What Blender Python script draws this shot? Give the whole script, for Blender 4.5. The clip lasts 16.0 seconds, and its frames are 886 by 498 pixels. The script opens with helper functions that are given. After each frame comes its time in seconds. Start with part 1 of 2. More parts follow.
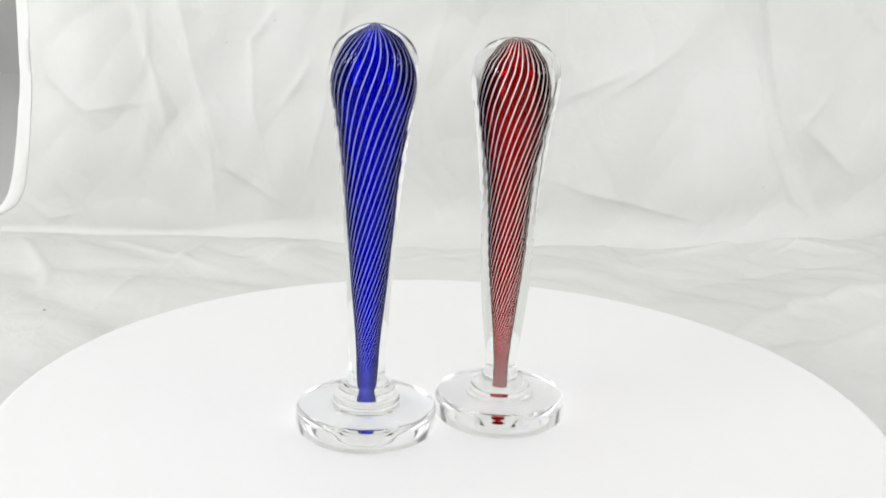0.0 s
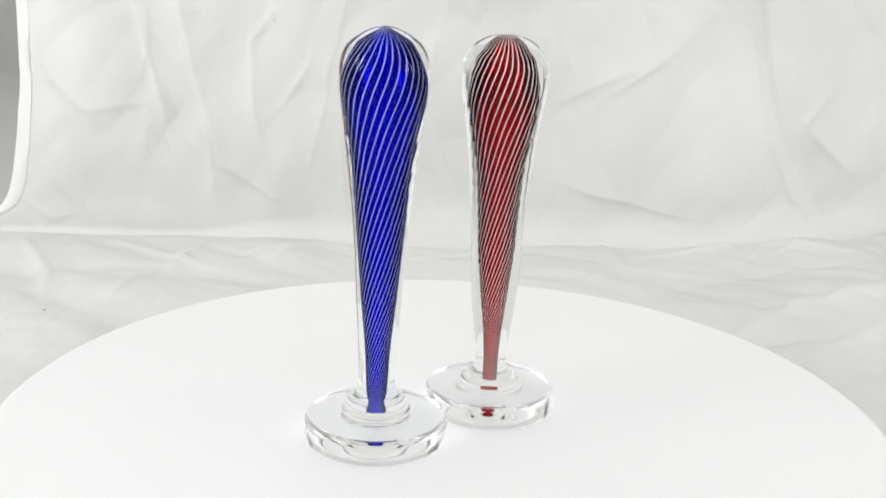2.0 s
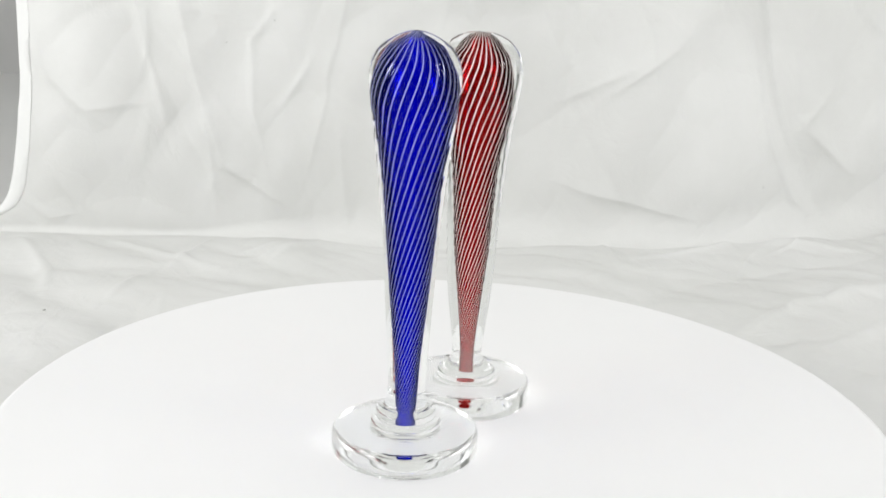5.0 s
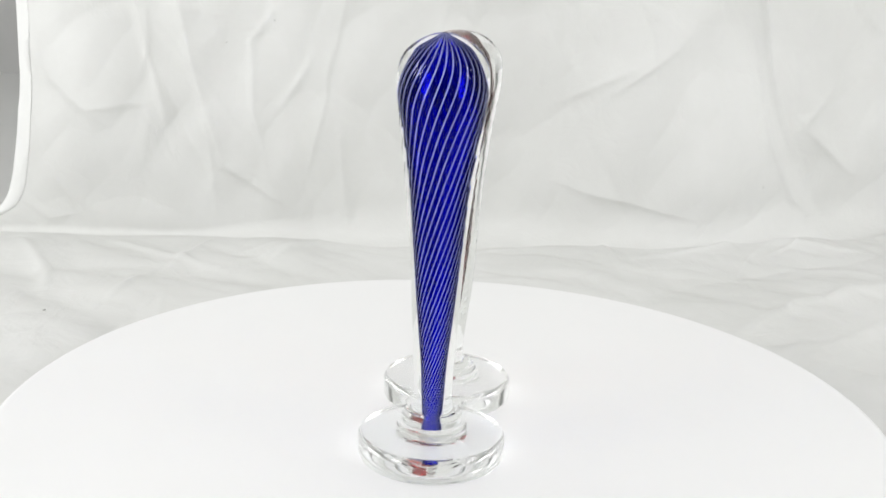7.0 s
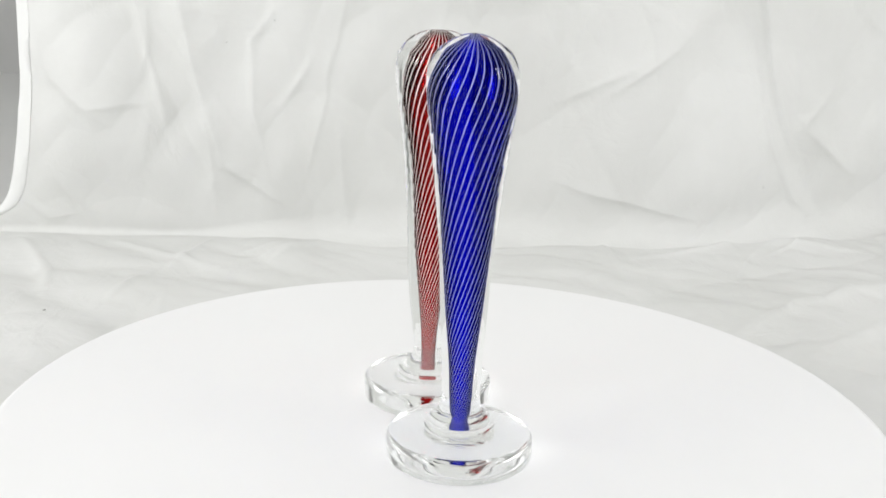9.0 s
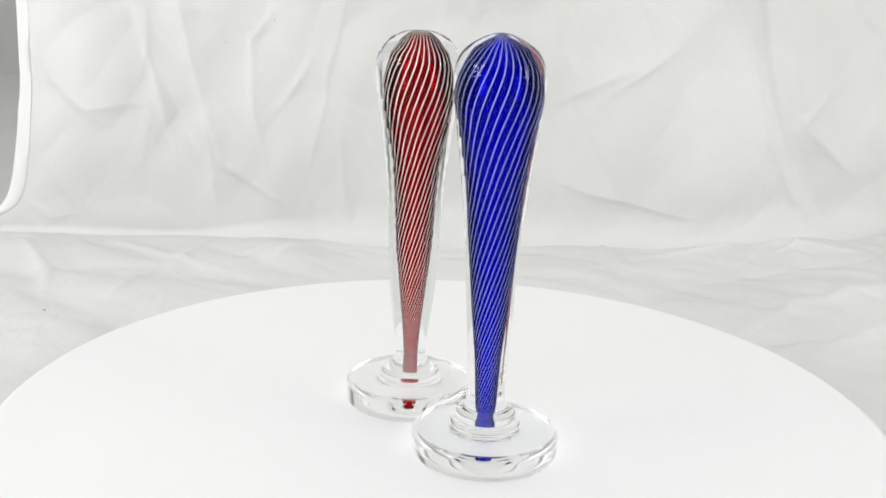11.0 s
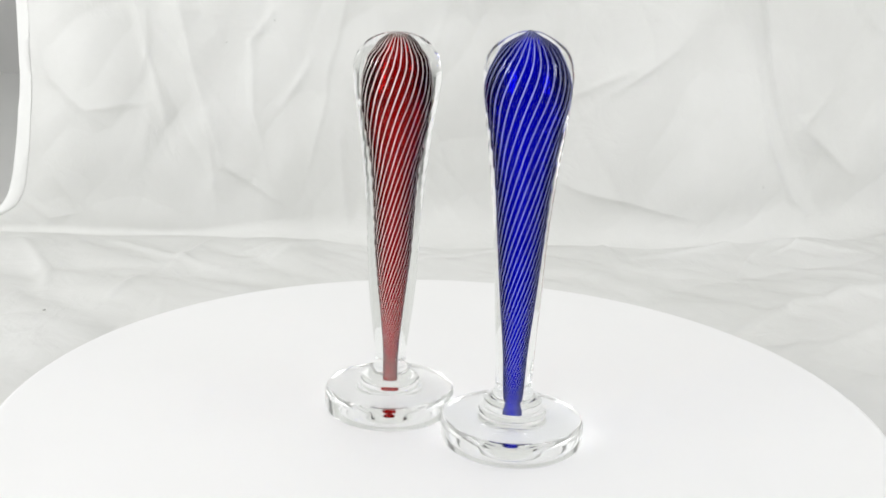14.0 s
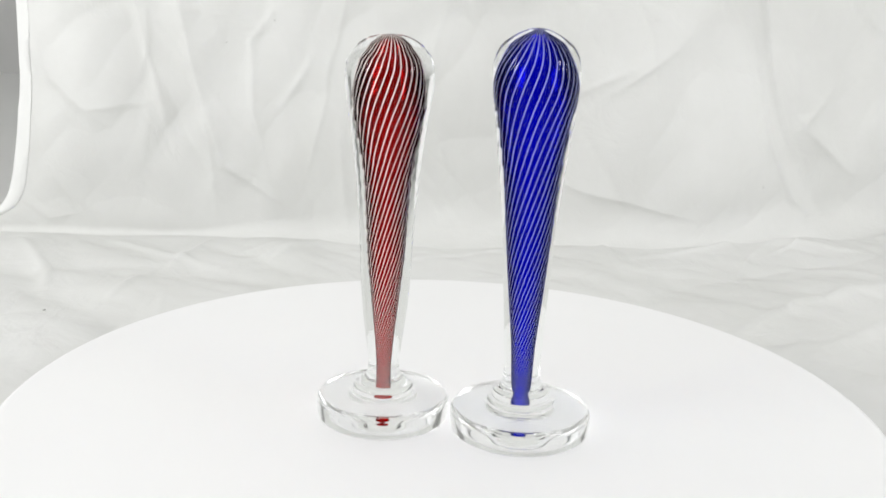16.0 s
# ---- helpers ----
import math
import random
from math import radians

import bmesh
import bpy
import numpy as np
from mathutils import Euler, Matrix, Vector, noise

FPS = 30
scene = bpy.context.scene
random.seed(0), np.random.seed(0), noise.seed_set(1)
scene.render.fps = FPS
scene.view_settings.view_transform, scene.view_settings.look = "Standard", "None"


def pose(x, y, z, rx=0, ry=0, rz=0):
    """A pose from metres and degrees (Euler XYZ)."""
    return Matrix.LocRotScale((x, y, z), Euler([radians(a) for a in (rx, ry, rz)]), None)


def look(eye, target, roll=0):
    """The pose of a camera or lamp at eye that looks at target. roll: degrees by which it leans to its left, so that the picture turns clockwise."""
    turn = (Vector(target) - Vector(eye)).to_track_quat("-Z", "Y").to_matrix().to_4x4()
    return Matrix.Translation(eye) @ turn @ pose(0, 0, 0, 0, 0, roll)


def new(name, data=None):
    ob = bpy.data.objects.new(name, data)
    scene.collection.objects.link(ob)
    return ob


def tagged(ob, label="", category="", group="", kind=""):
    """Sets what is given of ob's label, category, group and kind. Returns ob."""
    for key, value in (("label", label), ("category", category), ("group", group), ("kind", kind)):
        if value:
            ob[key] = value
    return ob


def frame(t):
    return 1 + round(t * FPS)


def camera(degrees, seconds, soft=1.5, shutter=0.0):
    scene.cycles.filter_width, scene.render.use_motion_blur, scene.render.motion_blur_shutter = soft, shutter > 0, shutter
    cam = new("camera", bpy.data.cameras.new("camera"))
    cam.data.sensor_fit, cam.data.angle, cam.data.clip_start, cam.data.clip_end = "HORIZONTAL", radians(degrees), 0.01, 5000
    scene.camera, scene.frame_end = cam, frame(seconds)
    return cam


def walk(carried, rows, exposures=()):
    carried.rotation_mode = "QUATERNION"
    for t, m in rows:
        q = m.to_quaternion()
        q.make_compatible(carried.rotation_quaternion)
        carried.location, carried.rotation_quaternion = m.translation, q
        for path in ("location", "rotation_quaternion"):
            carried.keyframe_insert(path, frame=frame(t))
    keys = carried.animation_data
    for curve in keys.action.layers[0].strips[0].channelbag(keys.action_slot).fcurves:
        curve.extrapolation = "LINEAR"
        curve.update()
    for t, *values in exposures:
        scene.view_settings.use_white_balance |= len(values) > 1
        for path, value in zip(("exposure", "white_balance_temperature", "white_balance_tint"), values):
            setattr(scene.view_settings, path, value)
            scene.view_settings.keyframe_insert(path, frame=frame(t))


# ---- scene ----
# ---------------------------------------------------------------- camera
cam = camera(41.09, 16.0, soft=1.75)
EYE = Vector((0.0, -0.5553, 0.2569))
PITCH, YAW = radians(16.6889), radians(-0.2724)
AHEAD = Vector((math.sin(YAW) * math.cos(PITCH), math.cos(YAW) * math.cos(PITCH), -math.sin(PITCH)))
STAND = look(EYE, EYE + AHEAD, 2.053)
walk(cam, [(0.0, STAND), (16.0, STAND)])

# ---------------------------------------------------------------- world, lamps, exposure
scene.view_settings.exposure = -0.05
scene.cycles.max_bounces, scene.cycles.glossy_bounces, scene.cycles.transmission_bounces = 20, 16, 16
scene.cycles.caustics_reflective = False
world = bpy.data.worlds.new("world")
scene.world = world
world.use_nodes = True
world.node_tree.nodes["Background"].inputs[0].default_value = (0.9, 0.95, 1.0, 1)
world.node_tree.nodes["Background"].inputs[1].default_value = 0.02


def softbox(name, eye, target, wide, high, watts, colour):
    data = bpy.data.lights.new(name, "AREA")
    data.shape, data.size, data.size_y = "RECTANGLE", wide, high
    data.energy, data.color = watts, colour
    ob = new(name, data)
    ob.matrix_world = look(eye, target)
    return tagged(ob, kind="structure")


softbox("softbox_top", (-0.10, -0.25, 1.50), (-0.05, -0.05, 0.0), 2.30, 1.90, 7.6, (1.0, 0.995, 1.0))
softbox("softbox_left", (-1.05, -0.50, 0.55), (0.0, 0.15, 0.08), 0.60, 0.60, 10.5, (1.0, 0.995, 1.0))
softbox("softbox_right", (1.08, -0.45, 0.50), (0.05, 0.15, 0.08), 0.50, 0.50, 7.3, (1.0, 0.995, 1.0))
# unseen glowing panels, added as tent sides lit from outside, to whiten glass edges
softbox("side_glow_left", (-1.25, 0.35, 0.55), (0.0, 0.35, 0.55), 1.20, 1.20, 2.7, (1.0, 0.995, 1.0))
softbox("side_glow_right", (1.25, 0.35, 0.55), (0.0, 0.35, 0.55), 1.20, 1.20, 2.3, (1.0, 0.995, 1.0))


# ---------------------------------------------------------------- materials
def material(name):
    m = bpy.data.materials.new(name)
    m.use_nodes = True
    tree = m.node_tree
    return m, tree, tree.nodes["Principled BSDF"]


def node(tree, kind, **values):
    n = tree.nodes.new(kind)
    for key, value in values.items():
        n.inputs[key.replace("_", " ")].default_value = value
    return n


def cloth_material():
    """White non-woven photo cloth: fine weave relief, faint yellow and grey stains."""
    m, tree, p = material("white_cloth")
    place = node(tree, "ShaderNodeTexCoord")
    stain = node(tree, "ShaderNodeTexNoise", Scale=5.0, Detail=5.0, Roughness=0.6)
    tree.links.new(place.outputs["Object"], stain.inputs["Vector"])
    ramp = node(tree, "ShaderNodeValToRGB")
    ramp.color_ramp.elements[0].position, ramp.color_ramp.elements[0].color = 0.35, (0.67, 0.675, 0.655, 1)
    ramp.color_ramp.elements[1].position, ramp.color_ramp.elements[1].color = 0.65, (0.74, 0.745, 0.73, 1)
    tree.links.new(stain.outputs["Fac"], ramp.inputs["Fac"])
    tree.links.new(ramp.outputs["Color"], p.inputs["Base Color"])
    grain = node(tree, "ShaderNodeTexNoise", Scale=900.0, Detail=3.0)
    tree.links.new(place.outputs["Object"], grain.inputs["Vector"])
    creases = node(tree, "ShaderNodeTexNoise", Scale=28.0, Detail=6.0, Roughness=0.55, Distortion=0.6)
    tree.links.new(place.outputs["Object"], creases.inputs["Vector"])
    fine = node(tree, "ShaderNodeBump", Strength=0.12, Distance=0.0006)
    tree.links.new(grain.outputs["Fac"], fine.inputs["Height"])
    broad = node(tree, "ShaderNodeBump", Strength=0.45, Distance=0.004)
    tree.links.new(creases.outputs["Fac"], broad.inputs["Height"])
    tree.links.new(fine.outputs["Normal"], broad.inputs["Normal"])
    tree.links.new(broad.outputs["Normal"], p.inputs["Normal"])
    p.inputs["Roughness"].default_value = 0.62
    p.inputs["Specular IOR Level"].default_value = 0.3
    return m


def plastic_material():
    """White satin plastic of the platter, with faint smudges."""
    m, tree, p = material("white_plastic")
    place = node(tree, "ShaderNodeTexCoord")
    smudge = node(tree, "ShaderNodeTexNoise", Scale=9.0, Detail=6.0, Roughness=0.65)
    tree.links.new(place.outputs["Object"], smudge.inputs["Vector"])
    ramp = node(tree, "ShaderNodeValToRGB")
    ramp.color_ramp.elements[0].color = (0.84, 0.845, 0.845, 1)
    ramp.color_ramp.elements[1].color = (0.87, 0.87, 0.865, 1)
    tree.links.new(smudge.outputs["Fac"], ramp.inputs["Fac"])
    tree.links.new(ramp.outputs["Color"], p.inputs["Base Color"])
    gloss = node(tree, "ShaderNodeMapRange")
    gloss.inputs["To Min"].default_value, gloss.inputs["To Max"].default_value = 0.42, 0.56
    tree.links.new(smudge.outputs["Fac"], gloss.inputs["Value"])
    tree.links.new(gloss.outputs["Result"], p.inputs["Roughness"])
    p.inputs["Specular IOR Level"].default_value = 0.35
    return m


def glass_material(name, colour, ior, waviness):
    m, tree, p = material(name)
    tree.nodes.remove(p)
    through_it = node(tree, "ShaderNodeBsdfRefraction", Color=(*colour, 1), Roughness=0.0, IOR=ior)
    gloss = node(tree, "ShaderNodeBsdfGlossy", Color=(1, 1, 1, 1), Roughness=0.02)
    fresnel = node(tree, "ShaderNodeFresnel", IOR=ior)
    soft = node(tree, "ShaderNodeMath")
    soft.operation = "POWER"
    soft.inputs[1].default_value = 1.4
    both = node(tree, "ShaderNodeMixShader")
    tree.links.new(fresnel.outputs["Fac"], soft.inputs[0])
    tree.links.new(soft.outputs["Value"], both.inputs["Fac"])
    tree.links.new(through_it.outputs["BSDF"], both.inputs[1])
    tree.links.new(gloss.outputs["BSDF"], both.inputs[2])
    place = node(tree, "ShaderNodeTexCoord")
    wave = node(tree, "ShaderNodeTexNoise", Scale=120.0, Detail=2.0)
    tree.links.new(place.outputs["Object"], wave.inputs["Vector"])
    bump = node(tree, "ShaderNodeBump", Strength=waviness, Distance=0.0004)
    tree.links.new(wave.outputs["Fac"], bump.inputs["Height"])
    for n in (through_it, gloss, fresnel):
        tree.links.new(bump.outputs["Normal"], n.inputs["Normal"])
    tree.links.new(both.outputs["Shader"], tree.nodes["Material Output"].inputs["Surface"])
    return m


def plain_material(name, colour, rough, spread=0.04, scale=40.0, specular=0.5):
    m, tree, p = material(name)
    place = node(tree, "ShaderNodeTexCoord")
    n = node(tree, "ShaderNodeTexNoise", Scale=scale, Detail=4.0)
    tree.links.new(place.outputs["Object"], n.inputs["Vector"])
    ramp = node(tree, "ShaderNodeValToRGB")
    ramp.color_ramp.elements[0].color = (*[max(c * (1 - spread), 0) for c in colour], 1)
    ramp.color_ramp.elements[1].color = (*[min(c * (1 + spread), 1) for c in colour], 1)
    tree.links.new(n.outputs["Fac"], ramp.inputs["Fac"])
    tree.links.new(ramp.outputs["Color"], p.inputs["Base Color"])
    p.inputs["Roughness"].default_value = rough
    p.inputs["Specular IOR Level"].default_value = specular
    return m


def stained_material(name, colour, stain_colour, clear):
    """Deep coloured glass with a lustrous skin, part of the light passing straight through and taking on its stain."""
    m, tree, p = material(name)
    place = node(tree, "ShaderNodeTexCoord")
    n = node(tree, "ShaderNodeTexNoise", Scale=60.0, Detail=3.0)
    tree.links.new(place.outputs["Object"], n.inputs["Vector"])
    ramp = node(tree, "ShaderNodeValToRGB")
    ramp.color_ramp.elements[0].color = (*[c * 0.85 for c in colour], 1)
    ramp.color_ramp.elements[1].color = (*[min(c * 1.1, 1) for c in colour], 1)
    tree.links.new(n.outputs["Fac"], ramp.inputs["Fac"])
    tree.links.new(ramp.outputs["Color"], p.inputs["Base Color"])
    p.inputs["Metallic"].default_value = 0.75
    p.inputs["Roughness"].default_value = 0.14
    p.inputs["Specular IOR Level"].default_value = 0.02
    stain = node(tree, "ShaderNodeBsdfTransparent", Color=(*stain_colour, 1))
    both = node(tree, "ShaderNodeMixShader", Fac=clear)
    tree.links.new(p.outputs["BSDF"], both.inputs[1])
    tree.links.new(stain.outputs["BSDF"], both.inputs[2])
    tree.links.new(both.outputs["Shader"], tree.nodes["Material Output"].inputs["Surface"])
    return m


CLOTH = cloth_material()
PLASTIC = plastic_material()
CLEAR = glass_material("clear_glass", (0.99, 0.995, 0.99), 1.5, 0.012)
# same clear glass, tinted greyer to offset excess light under the shadowless foot
DIMMED_FOOT_GLASS = glass_material("dimmed_foot_glass", (0.942, 0.947, 0.942), 1.5, 0.012)
BLUE = stained_material("cobalt_glass", (0.002, 0.002, 0.58), (0.012, 0.02, 0.92), 0.66)
RED = stained_material("ruby_glass", (0.46, 0.008, 0.008), (0.74, 0.05, 0.045), 0.62)
# near-black for the added ribs that darken the cores towards their edges
BLUE_RIB_SHADE = plain_material("cobalt_rib_shade", (0.002, 0.002, 0.03), 0.4, specular=0.02)
RED_RIB_SHADE = plain_material("ruby_rib_shade", (0.014, 0.004, 0.004), 0.4, specular=0.02)
BLUE_TIP = plain_material("navy_glass", (0.012, 0.012, 0.10), 0.4, specular=0.02)
RED_TIP = plain_material("brown_glass", (0.14, 0.07, 0.05), 0.4, specular=0.02)
BLUE_THREAD = plain_material("blue_white_enamel", (0.42, 0.46, 0.95), 0.5, 0.02, specular=0.02)
RED_THREAD = plain_material("warm_white_enamel", (0.96, 0.86, 0.83), 0.5, 0.02, specular=0.02)
HEM = plain_material("doubled_white_cloth", (0.79, 0.795, 0.78), 0.7, 0.03, 30.0, 0.3)
ROOM = plain_material("white_paint", (0.74, 0.745, 0.73), 0.8, 0.06, 3.0)
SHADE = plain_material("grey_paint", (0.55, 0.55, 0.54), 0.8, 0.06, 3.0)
LINT = plain_material("grey_lint", (0.30, 0.30, 0.28), 0.9)
RUBBER = plain_material("grey_plastic", (0.35, 0.35, 0.35), 0.5)


# ---------------------------------------------------------------- mesh helpers
def smooth_mesh(name, verts, faces, mat):
    me = bpy.data.meshes.new(name)
    me.from_pydata(verts, [], faces)
    me.polygons.foreach_set("use_smooth", [True] * len(me.polygons))
    me.materials.append(mat)
    me.update()
    return me


def part(name, me, parent, label=""):
    ob = new(name, me)
    ob.parent = parent
    return tagged(ob, label=label)


def glide(points, steps):
    """A rounded line through (height, radius) knots, Catmull-Rom by chord length."""
    pts = [Vector(p) for p in points]
    pts = [pts[0] * 2 - pts[1], *pts, pts[-1] * 2 - pts[-2]]
    out = []
    for a, b, c, d in zip(pts, pts[1:], pts[2:], pts[3:]):
        ta = max((b - a).length ** 0.5, 1e-6)
        tb = max((c - b).length ** 0.5, 1e-6)
        tc = max((d - c).length ** 0.5, 1e-6)
        m1 = (c - b) + tb * ((b - a) / ta - (c - a) / (ta + tb))
        m2 = (c - b) + tb * ((d - c) / tc - (d - b) / (tb + tc))
        for k in range(steps):
            t = k / steps
            out.append(b * (2 * t ** 3 - 3 * t * t + 1) + m1 * (t ** 3 - 2 * t * t + t)
                       + c * (3 * t * t - 2 * t ** 3) + m2 * (t ** 3 - t * t))
    out.append(pts[-2])
    return out


def turned(name, profile, mat, sides=128, lean=(0.0, 0.0), ends="both", swell=None):
    """A body of revolution from (height, radius) pairs, bottom to top; it leans by its height."""
    verts, faces = [], []
    for z, r in profile:
        r = max(r, 1e-5)
        for k in range(sides):
            a = 2 * math.pi * k / sides
            q = r * (1 + swell(z, a)) if swell else r
            verts.append((q * math.cos(a) + lean[0] * z, q * math.sin(a) + lean[1] * z, z))
    for j in range(len(profile) - 1):
        for k in range(sides):
            n = (k + 1) % sides
            faces.append((j * sides + k, j * sides + n, (j + 1) * sides + n, (j + 1) * sides + k))
    if ends in ("both", "bottom"):
        faces.append(tuple(reversed(range(sides))))
    if ends in ("both", "top"):
        faces.append(tuple(range((len(profile) - 1) * sides, len(profile) * sides)))
    return smooth_mesh(name, verts, faces, mat)


# ---------------------------------------------------------------- room round the photo set
def slab(name, low, high, mat, label, category):
    x0, y0, z0 = low
    x1, y1, z1 = high
    verts = [(x, y, z) for z in (z0, z1) for y in (y0, y1) for x in (x0, x1)]
    faces = [(0, 2, 3, 1), (4, 5, 7, 6), (0, 1, 5, 4), (2, 6, 7, 3), (0, 4, 6, 2), (1, 3, 7, 5)]
    me = bpy.data.meshes.new(name)
    me.from_pydata(verts, [], faces)
    me.materials.append(mat)
    return tagged(new(name, me), label, category, kind="structure")


GROUND = -0.036
slab("floor", (-1.5, -2.6, GROUND - 0.10), (1.5, 1.5, GROUND - 0.016), ROOM, "plain white floor under the photo cloth", "floor")
# mostly unseen room, added to close the set; tones steer bounce and reflections
slab("wall_south", (-1.5, -2.6, GROUND - 0.016), (1.5, -2.5, 1.6), SHADE, "unseen plain pale grey wall, added behind the camera", "wall")
slab("wall_north", (-1.5, 1.4, GROUND - 0.016), (1.5, 1.5, 1.6), SHADE, "plain pale grey wall of the photo corner", "wall")
slab("wall_west", (-1.6, -2.6, GROUND - 0.016), (-1.5, 1.5, 1.6), ROOM, "unseen plain white wall, added beside the set", "wall")
slab("wall_east", (1.5, -2.6, GROUND - 0.016), (1.6, 1.5, 1.6), ROOM, "unseen plain white wall, added beside the set", "wall")
slab("ceiling", (-1.6, -2.6, 1.6), (1.6, 1.5, 1.7), ROOM, "unseen plain white ceiling, added over the set", "ceiling")


# ---------------------------------------------------------------- cloth backdrop
def ridged(x, y, z, octaves=3):
    h, a, f = 0.0, 1.0, 1.0
    for _ in range(octaves):
        h += a * abs(noise.noise(Vector((x * f, y * f, z))))
        a, f = a * 0.5, f * 2.1
    return h


def wall_line(x):
    """Where the back of the cloth meets its floor: nearly straight, swinging away at one end."""
    return 0.452 + 0.006 * noise.noise(Vector((x * 9, 4.0, 0.0))) + 0.07 * x + (0.85 * (x - 0.20) ** 1.6 if x > 0.20 else 0.0)


FOLDS = []


def fold(line, wide, high):
    """A crease along a line of (x, height up the back or minus distance in front of it)."""
    xs, zs, far = [p[0] for p in line], [p[1] for p in line], wide * 9.6
    FOLDS.append(([Vector(p) for p in line], wide, high * 1.45, (min(xs) - far, min(zs) - far), (max(xs) + far, max(zs) + far)))


fold([(-0.229, 0.260), (-0.229, 0.202), (-0.219, 0.156), (-0.211, 0.118), (-0.205, 0.079), (-0.205, 0.043)], 0.0050, 0.0049)
fold([(-0.207, 0.113), (-0.194, 0.065), (-0.153, 0.036)], 0.0043, 0.0031)
fold([(-0.270, 0.240), (-0.264, 0.201), (-0.245, 0.122), (-0.239, 0.093)], 0.0043, 0.0031)
fold([(-0.146, 0.204), (-0.171, 0.171), (-0.169, 0.109), (-0.149, 0.044)], 0.0043, 0.0031)
fold([(-0.350, 0.171), (-0.335, 0.138), (-0.297, 0.106)], 0.0043, 0.0031)
fold([(-0.302, 0.113), (-0.257, 0.118)], 0.0025, 0.0021)
fold([(-0.337, 0.052), (-0.310, 0.013)], 0.0043, 0.0031)
fold([(-0.382, 0.041), (-0.346, 0.013), (-0.319, 0.019)], 0.0043, 0.0031)
fold([(-0.146, 0.115), (-0.124, 0.149)], 0.0043, 0.0031)
fold([(0.262, 0.260), (0.264, 0.215), (0.274, 0.162), (0.294, 0.105)], 0.0048, 0.0057)
fold([(0.267, 0.157), (0.283, 0.092), (0.310, 0.039), (0.327, 0.025)], 0.0056, 0.0049)
fold([(0.314, 0.104), (0.337, 0.133)], 0.0043, 0.0031)
fold([(0.319, 0.101), (0.368, 0.059)], 0.0043, 0.0031)
fold([(0.356, 0.208), (0.393, 0.182)], 0.0043, 0.0031)
fold([(0.139, 0.136), (0.195, 0.179)], 0.0043, 0.0031)
fold([(0.096, 0.126), (0.153, 0.156)], 0.0043, 0.0031)
fold([(-0.097, 0.087), (-0.089, 0.012)], 0.0043, 0.0031)
fold([(0.105, 0.051), (0.218, 0.025)], 0.0043, 0.0031)
fold([(-0.360, -0.041), (-0.308, -0.123), (-0.300, -0.156)], 0.0043, 0.0031)
fold([(-0.284, -0.032), (-0.189, -0.105)], 0.0043, 0.0031)
fold([(-0.204, -0.027), (-0.219, -0.107)], 0.0043, 0.0031)
fold([(-0.244, -0.192), (-0.229, -0.133)], 0.0043, 0.0031)
fold([(0.130, -0.020), (0.139, -0.093)], 0.0043, 0.0031)
fold([(0.199, -0.244), (0.258, -0.198), (0.350, -0.174)], 0.0043, 0.0031)
fold([(0.165, -0.068), (0.270, -0.024), (0.351, -0.074)], 0.0043, 0.0031)
fold([(-0.161, -0.086), (-0.113, -0.035)], 0.0043, 0.0031)
fold([(0.253, -0.287), (0.321, -0.246)], 0.0043, 0.0031)

# lesser creases, scattered all over the cloth
chance = random.Random(11)
for _ in range(110):
    x, z = chance.uniform(-0.36, 0.50), chance.uniform(-0.32, 0.30)
    way = radians(chance.gauss(100, 32)) if z > 0 else radians(chance.uniform(0, 180))
    size = chance.uniform(0.02, 0.075)
    bend = chance.uniform(-0.35, 0.35)
    mid = (x + size * math.cos(way), z + size * math.sin(way))
    end = (mid[0] + size * math.cos(way + bend), mid[1] + size * math.sin(way + bend))
    if z * end[1] > 0:
        fold([(x, z), mid, end], chance.uniform(0.0014, 0.0045), chance.choice((1, 1, -0.7)) * chance.uniform(0.0004, 0.0016))


def fold_height(at):
    h, q = 0.0, Vector(at)
    for line, wide, high, lo, hi in FOLDS:
        if not (lo[0] < q.x < hi[0] and lo[1] < q.y < hi[1]):
            continue
        best, side, along = 9.0, 1.0, 0.0
        for k, (a, b) in enumerate(zip(line, line[1:])):
            ab = b - a
            t = max(0.0, min(1.0, (q - a).dot(ab) / ab.length_squared))
            d = q - a - ab * t
            if d.length < best:
                best, along = d.length, (k + t) / (len(line) - 1)
                side = 1.0 if d.x * ab.y - d.y * ab.x > 0 else 2.4
        reach = wide * side
        if best < reach * 4:
            h += high * (math.exp(-best / reach) - 0.0183) * (0.25 + 0.75 * math.sin(math.pi * (0.08 + 0.84 * along)))
    return h


def left_edge(f):
    """The free edge of the cloth: upright, and flaring out where it runs onto the floor."""
    z = 0.85 * max(f, 0.0) ** 1.9
    kink = 0.003 * noise.noise(Vector((5.0, 2.0, z * 16)))
    lean = 0.23 * 0.010 * math.log(1 + math.exp((0.095 - z) / 0.010))
    return -0.366 + kink - lean - 0.14 * math.exp(-z / 0.007)


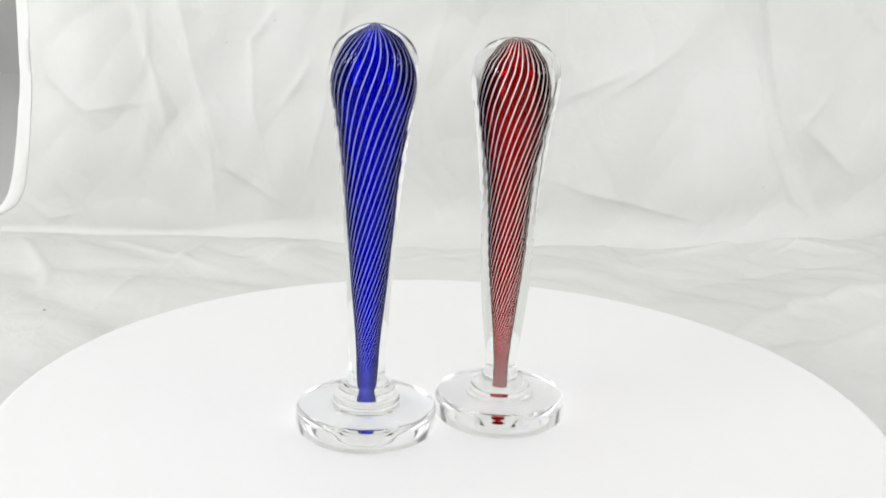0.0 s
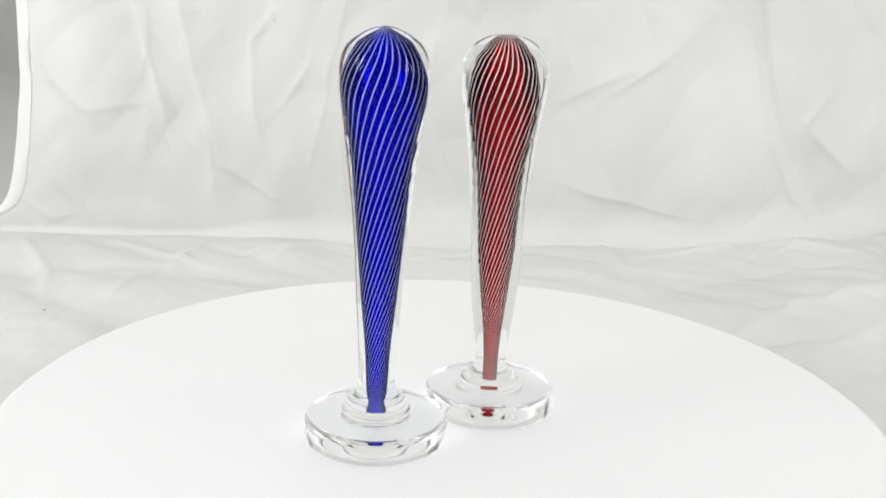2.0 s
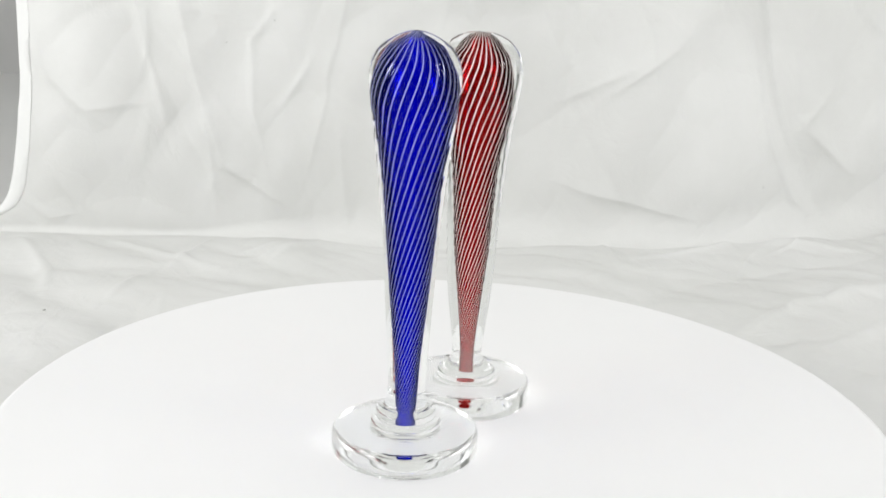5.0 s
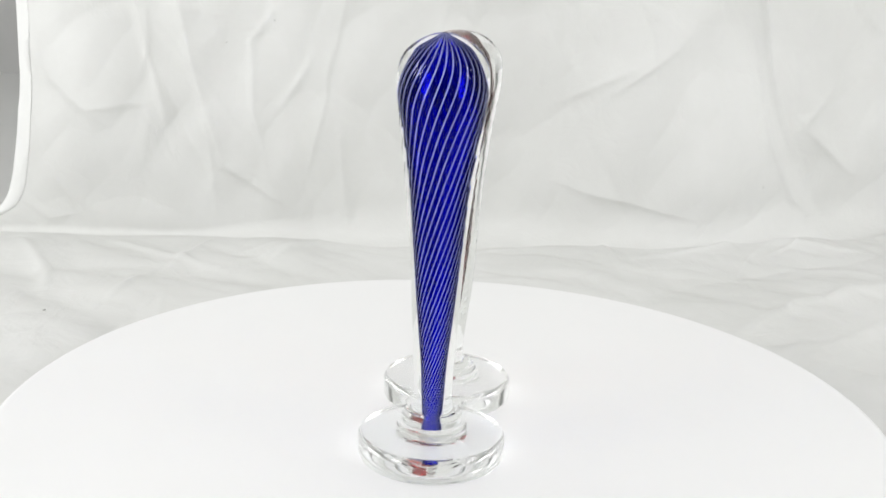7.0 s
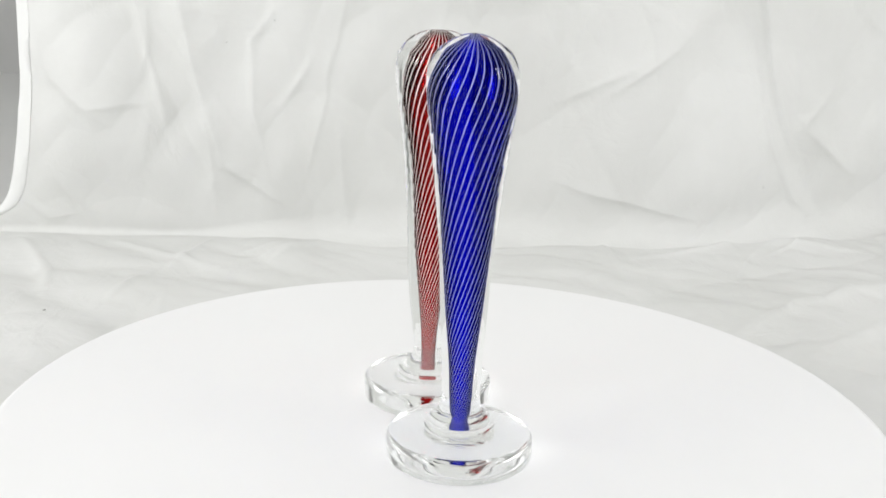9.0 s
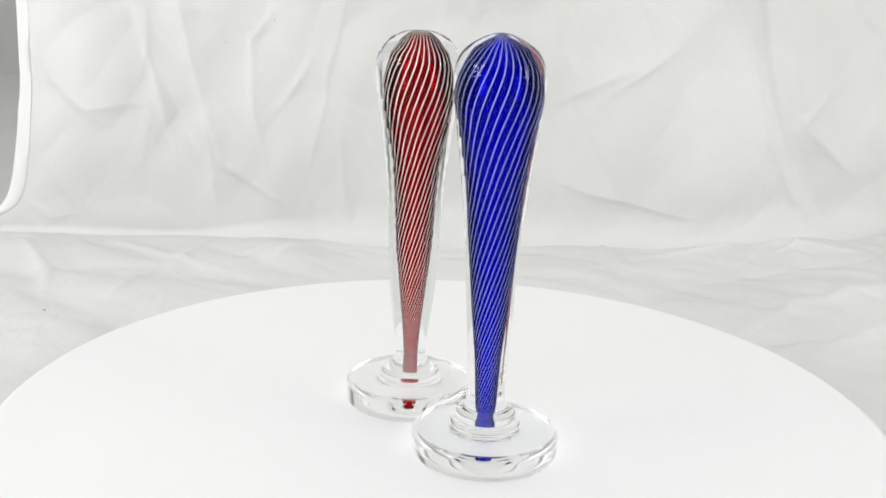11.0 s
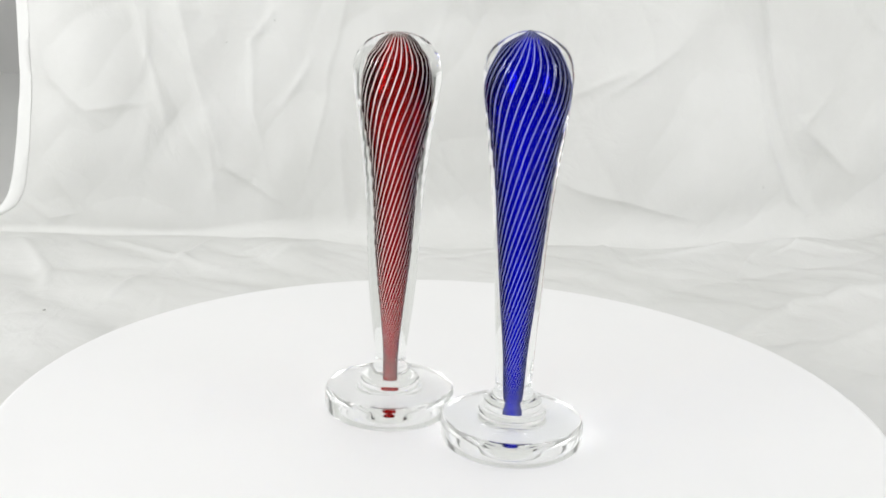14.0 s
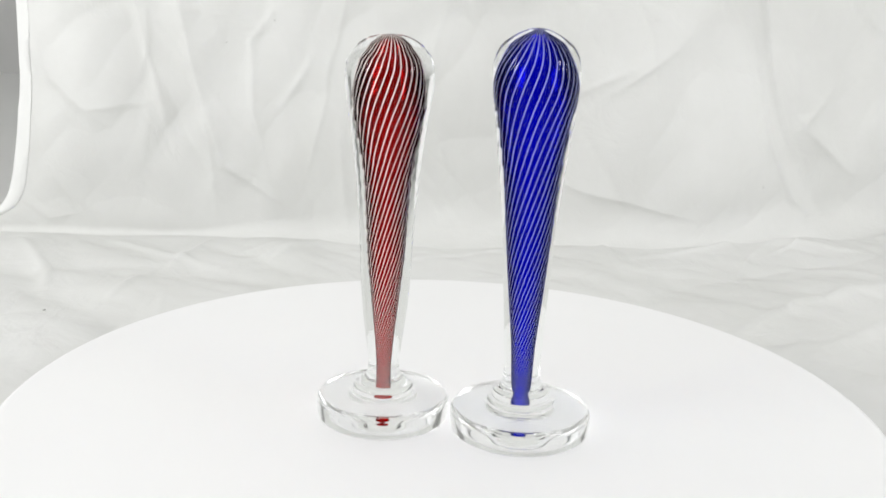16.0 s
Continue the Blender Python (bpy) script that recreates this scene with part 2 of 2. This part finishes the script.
def backdrop_cloth():
    cols, rows_floor, rows_wall = 620, 190, 290
    x1 = 0.80
    verts, faces = [], []
    for j in range(rows_floor + rows_wall + 1):
        for i in range(cols + 1):
            x0 = left_edge((j - rows_floor) / rows_wall)
            x = x0 + (x1 - x0) * i / cols
            line = wall_line(x)
            turn = 0.007 + 0.030 * max(0.0, min(1.0, (x + 0.22) / 0.18)) + 0.005 * noise.noise(Vector((x * 7, 1.0, 8.0)))
            if j <= rows_floor:
                f = j / rows_floor
                y = -0.9 + (line - turn + 0.9) * (1 - (1 - f) ** 1.7)
                back = line - y
                h = 0.013 * ridged(x * 5, y * 6, 3.1, 2) + 0.004 * ridged(x * 13 + y * 6, y * 14, 7.7, 2)
                h += fold_height((x, -back))
                ease = 1 - math.exp(-back / 0.02)
                verts.append((x, y, GROUND + h * ease ))
            else:
                z = 0.85 * ((j - rows_floor) / rows_wall) ** 1.9
                ease = 1 - math.exp(-z / 0.03)
                h = 0.030 * ridged(x * 4 + z * 1.8, z * 2.6, 1.3, 2) + 0.008 * ridged(x * 11 - z * 5, z * 8, 5.5, 2)
                h += fold_height((x, z))
                h *= 1 - math.exp(-(x - x0) / 0.03)
                y = line - h * ease + 0.05 * z
                if z < turn:
                    y -= turn - math.sqrt(max(turn * turn - (turn - z) ** 2, 0.0))
                verts.append((x, y, GROUND + z))
    n = cols + 1
    for j in range(rows_floor + rows_wall):
        for i in range(cols):
            faces.append((j * n + i, j * n + i + 1, (j + 1) * n + i + 1, (j + 1) * n + i))
    ob = new("backdrop", smooth_mesh("backdrop", verts, faces, CLOTH))
    # folded hem along the free upright edge
    rim, bands = [], []
    for j in range(rows_floor + 6, rows_floor + rows_wall + 1):
        x, _, z = verts[j * n]
        wob = 0.0012 * noise.noise(Vector((3.0, 9.0, z * 30)))
        for dx, dy in ((-0.0003, 0.001), (-0.0004, -0.0003), (0.0002, -0.0008), (0.0060, -0.0011), (0.0118, -0.0009), (0.0124 + wob, -0.0004), (0.0126 + wob, 0.001)):
            near = verts[j * n + max(0, min(7, round(dx / 0.0019)))][1]
            rim.append((x + dx + wob, near + dy, z))
    for k in range(len(rim) // 7 - 1):
        for c in range(6):
            bands.append((k * 7 + c, k * 7 + c + 1, k * 7 + c + 8, k * 7 + c + 7))
    part("hem", smooth_mesh("hem", rim, bands, HEM), ob, "folded white cloth hem")
    return tagged(ob, "creased white photo cloth sweeping from floor to back", "backdrop", kind="structure")


backdrop_cloth()


def lint_speck(x, y, z, size):
    bm = bmesh.new()
    bmesh.ops.create_icosphere(bm, subdivisions=2, radius=size)
    for v in bm.verts:
        v.co *= 1 + 0.45 * noise.noise(v.co * 1400)
        v.co.z *= 0.6
    me = bpy.data.meshes.new("lint_speck")
    bm.to_mesh(me)
    bm.free()
    me.materials.append(LINT)
    ob = new("lint_speck", me)
    ob.location = (x, y, z)
    return tagged(ob, "tiny dark grey lint speck on white cloth", "lint", "lint specks on the cloth")


def cloth_point(x, z_or_back):
    """The nearest vertex of the cloth to a place on its back (positive) or floor (negative)."""
    want = Vector((x, wall_line(x), GROUND + z_or_back)) if z_or_back > 0 else Vector((x, wall_line(x) + z_or_back, GROUND))
    flat = 1 if z_or_back > 0 else 2
    best = min(bpy.data.objects["backdrop"].data.vertices, key=lambda v: sum((v.co[k] - want[k]) ** 2 for k in range(3) if k != flat) + 0.02 * (v.co[flat] - want[flat]) ** 2)
    return best.co


for sx, sz, size in ((-0.280, -0.217, 0.0012), (0.279, 0.052, 0.0007), (-0.190, 0.168, 0.0006), (-0.152, 0.189, 0.0006)):
    lint_speck(*cloth_point(sx, sz), size)


# ---------------------------------------------------------------- turntable
def turntable():
    top = tagged(new("turntable"), "round glossy white plastic display turntable, slowly turning", "turntable")
    foot = [(GROUND + 0.0005, 0.120), (GROUND + 0.003, 0.124), (-0.016, 0.124), (-0.0125, 0.120)]
    part("base", turned("base", foot, RUBBER, 96), top, "low round grey base")
    edge = [(-0.0120, 0.2228), (-0.0116, 0.2263)]
    for k in range(9):
        a = radians(-70 + 20 * k)
        edge.append((-0.0060 + 0.0060 * math.sin(a), 0.2238 + 0.0048 * math.cos(a)))
    edge += [(-0.00005, 0.2228), (0.0, 0.2208), (0.0, 0.1), (0.0, 0.0001)]
    platter = part("platter", turned("platter", edge, PLASTIC, 256), top, "round white satin platter")
    return top, platter


TURNTABLE, PLATTER = turntable()


# ---------------------------------------------------------------- glass ornaments
def at_height(profile, z):
    for (z0, r0), (z1, r1) in zip(profile, profile[1:]):
        if z0 <= z <= z1:
            return r0 + (r1 - r0) * (z - z0) / max(z1 - z0, 1e-9)
    return profile[-1][1]


def winding(core, start, slope_low, slope_high, steps=110):
    """Height, radius and turn along one helix from the foot of the core to its crown."""
    z_low, z_high = core[0][0] + 0.0004, core[-1][0] - 0.0003
    path, turn, last = [], start, z_low
    for k in range(steps + 1):
        t = k / steps
        z = z_low + (z_high - z_low) * (1 - (1 - t) ** 1.5)
        r = at_height(core, z)
        f = (z - z_low) / (z_high - z_low)
        slope = slope_low + (slope_high - slope_low) * f
        slope *= 1 + 0.28 * max(0.0, min(1.0, (f - 0.70) / 0.14))
        if f < 0.06:
            slope *= 1 + 0.7 * (1 - f / 0.06)
        if f > 0.91:
            slope *= max(0.10, 1 - (f - 0.91) / 0.07)
        turn += slope / (1.5 * max(r, 0.0022)) * (z - last)
        last = z
        path.append((z, r, turn))
    return path


def thread_mesh(name, path, lean, width, fine, mat):
    """One white thread that winds round the core from its foot to its crown."""
    steps, sides = len(path) - 1, 6
    verts, faces = [], []
    for k, (z, r, a) in enumerate(path):
        here = Vector((r * math.cos(a), r * math.sin(a), z))
        other = path[min(k + 1, steps)] if k < steps else path[k - 1]
        nxt = Vector((other[1] * math.cos(other[2]), other[1] * math.sin(other[2]), other[0]))
        along = (nxt - here if k < steps else here - nxt).normalized()
        out = Vector((math.cos(a), math.sin(a), 0))
        out = (out - along * out.dot(along)).normalized()
        across = along.cross(out)
        w = width * (0.00005 + 0.0185 * r) if k < 0.8 * steps else width * max(0.00013, 0.00005 + 0.0185 * r)
        w *= 1 - fine * max(0.0, min(1.0, (0.085 - z) / 0.05)) * max(0.0, min(1.0, (z - 0.018) / 0.012))
        for s in range(sides):
            b = 2 * math.pi * s / sides
            p = here + across * (w * math.cos(b)) + out * (0.20 * w * math.sin(b) + 0.00003)
            verts.append((p.x + lean[0] * p.z, p.y + lean[1] * p.z, p.z))
    for k in range(steps):
        for s in range(sides):
            n = (s + 1) % sides
            faces.append((k * sides + s, k * sides + n, (k + 1) * sides + n, (k + 1) * sides + s))
    faces.append(tuple(reversed(range(sides))))
    faces.append(tuple(range(steps * sides, (steps + 1) * sides)))
    return smooth_mesh(name, verts, faces, mat)


SHADE_RIB = 0.030


def shade_rib_depth(z, crown):
    """Added ribs' depth as a share of the radius: more to darken the rounded crown."""
    return SHADE_RIB * (1 + 0.55 * max(0.0, min(1.0, (z - crown + 0.036) / 0.014)))


def shade_rib_mesh(name, paths, lean, mat, low):
    """Thin dark ribs from core to threads, added to stand in for edge shade."""
    verts, faces = [], []
    for path in paths:
        first = len(verts)
        for z, r, a in path:
            deep = shade_rib_depth(z, path[-1][0]) * max(0.02, min(1.0, (z - low) / 0.06))
            for q in (r * (1 - deep) - 0.00005, r * 0.997):
                verts.append((q * math.cos(a) + lean[0] * z, q * math.sin(a) + lean[1] * z, z))
        for k in range(len(path) - 1):
            b = first + 2 * k
            faces.append((b, b + 1, b + 3, b + 2))
    return smooth_mesh(name, verts, faces, mat)


def swelling(threads, path):
    """The clear glass swells a little over each thread, between collar and shoulder."""
    twist = [(p[0], p[2]) for p in path]
    known = {}

    def swell(z, a):
        if z not in known:
            fade = max(0.0, min(1.0, (z - 0.028) / 0.02)) * max(0.0, min(1.0, (0.178 - z) / 0.02))
            known[z] = (fade, at_height(twist, z))
        return 0.0016 * known[z][0] * math.cos(threads * (a - known[z][1]))

    return swell


def glass_ornament(name, outer, core, tint, dark, dark_tip, enamel, threads, lean, foot, dimple, slopes, width, fine, shade_rib_low, label, core_label):
    top = tagged(new(name), label, "glass ornament", "pair of glass ornaments")
    r = foot
    depth, reach = dimple
    hollow = [(0.0003 + depth * (1 - (k / 12) ** 2), max(reach * k / 12, 0.0001)) for k in range(13)]
    base = hollow + [(0.0002, r - 0.0150), (0.0002, r - 0.0018), (0.0004, r - 0.0011), (0.0010, r - 0.0005),
                     (0.0022, r - 0.0001), (0.0060, r), (0.0092, r - 0.0001), (0.0106, r - 0.0004), (0.0115, r - 0.0010),
                     (0.0120, r - 0.0019), (0.0122, r - 0.0032), (0.0121, r - 0.0090), (0.0123, 0.0185), (0.0130, 0.0168)]
    foot_part = part("foot", turned("foot", base, DIMMED_FOOT_GLASS, 250, lean, "bottom"), top, "thick round clear glass foot")
    line = [tuple(p) for p in glide(core, 6)]
    turns = winding(line, 0.0, *slopes)
    rise = [base[-1]] + [tuple(p) for p in glide(outer, 12)]
    body = part("glass_body", turned("glass_body", rise, CLEAR, 250, lean, "top", swelling(threads, turns)), top, "thick clear glass body with a turned collar")
    body.visible_shadow = foot_part.visible_shadow = False
    inner = [(z, r * (1 - shade_rib_depth(z, line[-1][0]))) for z, r in line]
    part("core", turned("core", inner, tint, 128, lean), top, core_label)
    ribs = [winding(line, 2 * math.pi * (k + 0.5) / (4 * threads), *slopes) for k in range(4 * threads)]
    part("shade_rib_layer", shade_rib_mesh("shade_rib_layer", ribs, lean, dark, shade_rib_low), top, "added dark fine ribs round the core, standing in for its shaded edges")
    cap = [(z, r * (1 - 0.4 * SHADE_RIB) + 0.00001) for z, r in line if z > line[-1][0] - 0.0050]
    part("tip", turned("tip", cap, dark_tip, 64, lean), top, "dark pinched glass tip")
    for k in range(threads):
        me = thread_mesh("white_thread", winding(line, 2 * math.pi * k / threads, *slopes), lean, width, fine, enamel)
        part("white_thread", me, top, "fine white spiralling glass thread")
    return top


BLUE_OUTER = [(0.0140, 0.0167), (0.0160, 0.0167), (0.0175, 0.0158), (0.0182, 0.0144), (0.0195, 0.0143), (0.0212, 0.0141),
              (0.0228, 0.0124), (0.0240, 0.0103), (0.0280, 0.0093), (0.0464, 0.0096), (0.0752, 0.0112), (0.1037, 0.0127),
              (0.1314, 0.0154), (0.1450, 0.0170), (0.1584, 0.0187), (0.1715, 0.0202), (0.1794, 0.0206), (0.1833, 0.0203),
              (0.1881, 0.0190), (0.1923, 0.0164), (0.1955, 0.0123), (0.1980, 0.0078), (0.1994, 0.0040), (0.2000, 0.0001)]
BLUE_CORE = [(0.0125, 0.0030), (0.0200, 0.0031), (0.0310, 0.0034), (0.0464, 0.0039), (0.0752, 0.0057), (0.1037, 0.0073),
             (0.1314, 0.0088), (0.1450, 0.0101), (0.1584, 0.0116), (0.1690, 0.0132), (0.1750, 0.0132), (0.1794, 0.0125), (0.1846, 0.0106),
             (0.1884, 0.0079), (0.1923, 0.0047), (0.1955, 0.0023), (0.1982, 0.0016), (0.1993, 0.0014)]
RED_OUTER = [(0.0140, 0.0150), (0.0165, 0.0151), (0.0182, 0.0140), (0.0192, 0.0122), (0.0205, 0.0105), (0.0225, 0.0088),
             (0.0283, 0.0079), (0.0406, 0.0091), (0.0560, 0.0110), (0.0710, 0.0122), (0.0859, 0.0128), (0.1006, 0.0134),
             (0.1150, 0.0145), (0.1293, 0.0158), (0.1433, 0.0173), (0.1572, 0.0193), (0.1650, 0.0206), (0.1717, 0.0213), (0.1763, 0.0212),
             (0.1815, 0.0204), (0.1850, 0.0184), (0.1890, 0.0150), (0.1914, 0.0110), (0.1929, 0.0064), (0.1934, 0.0001)]
RED_CORE = [(0.0118, 0.0030), (0.0125, 0.0029), (0.0190, 0.0025), (0.0283, 0.0024), (0.0406, 0.0029), (0.0560, 0.0039), (0.0710, 0.0050),
            (0.0859, 0.0060), (0.1006, 0.0065), (0.1150, 0.0071), (0.1293, 0.0079), (0.1433, 0.0096), (0.1572, 0.0112),
            (0.1640, 0.0116), (0.1709, 0.0113), (0.1776, 0.0102), (0.1843, 0.0063), (0.1890, 0.0037), (0.1918, 0.0026), (0.1927, 0.0022)]

BLUE_THING = glass_ornament("glass_bud", BLUE_OUTER, BLUE_CORE, BLUE, BLUE_RIB_SHADE, BLUE_TIP, BLUE_THREAD, 22, (0.0054, 0.0019), 0.0352, (0.0006, 0.0145), (0.43, 0.36), 0.66, 0.12, -0.05,
                            "clear glass bud ornament with cobalt blue striped core, standing on turntable", "cobalt blue tapering glass core")
RED_THING = glass_ornament("glass_bud", RED_OUTER, RED_CORE, RED, RED_RIB_SHADE, RED_TIP, RED_THREAD, 24, (0.0013, -0.0028), 0.0336, (0.0018, 0.0095), (0.38, 0.35), 0.84, 0.30, 0.045,
                           "clear glass bud ornament with ruby red striped core, standing on turntable", "ruby red tapering glass core")


# ---------------------------------------------------------------- what moves
TURN_RATE = 9.625


def carried_round(radius, angle, turn):
    a = radians(angle + turn)
    return pose(radius * math.cos(a), radius * math.sin(a), 0.0, 0, 0, turn)


def motions():
    times = [0.5 * k for k in range(33)]
    walk(PLATTER, [(t, pose(0.0007, 0.002, 0, 0, 0, TURN_RATE * t)) for t in times])
    walk(BLUE_THING, [(t, carried_round(0.0397, -164.45, TURN_RATE * t)) for t in times])
    walk(RED_THING, [(t, carried_round(0.0309, 19.675, TURN_RATE * t)) for t in times])


motions()
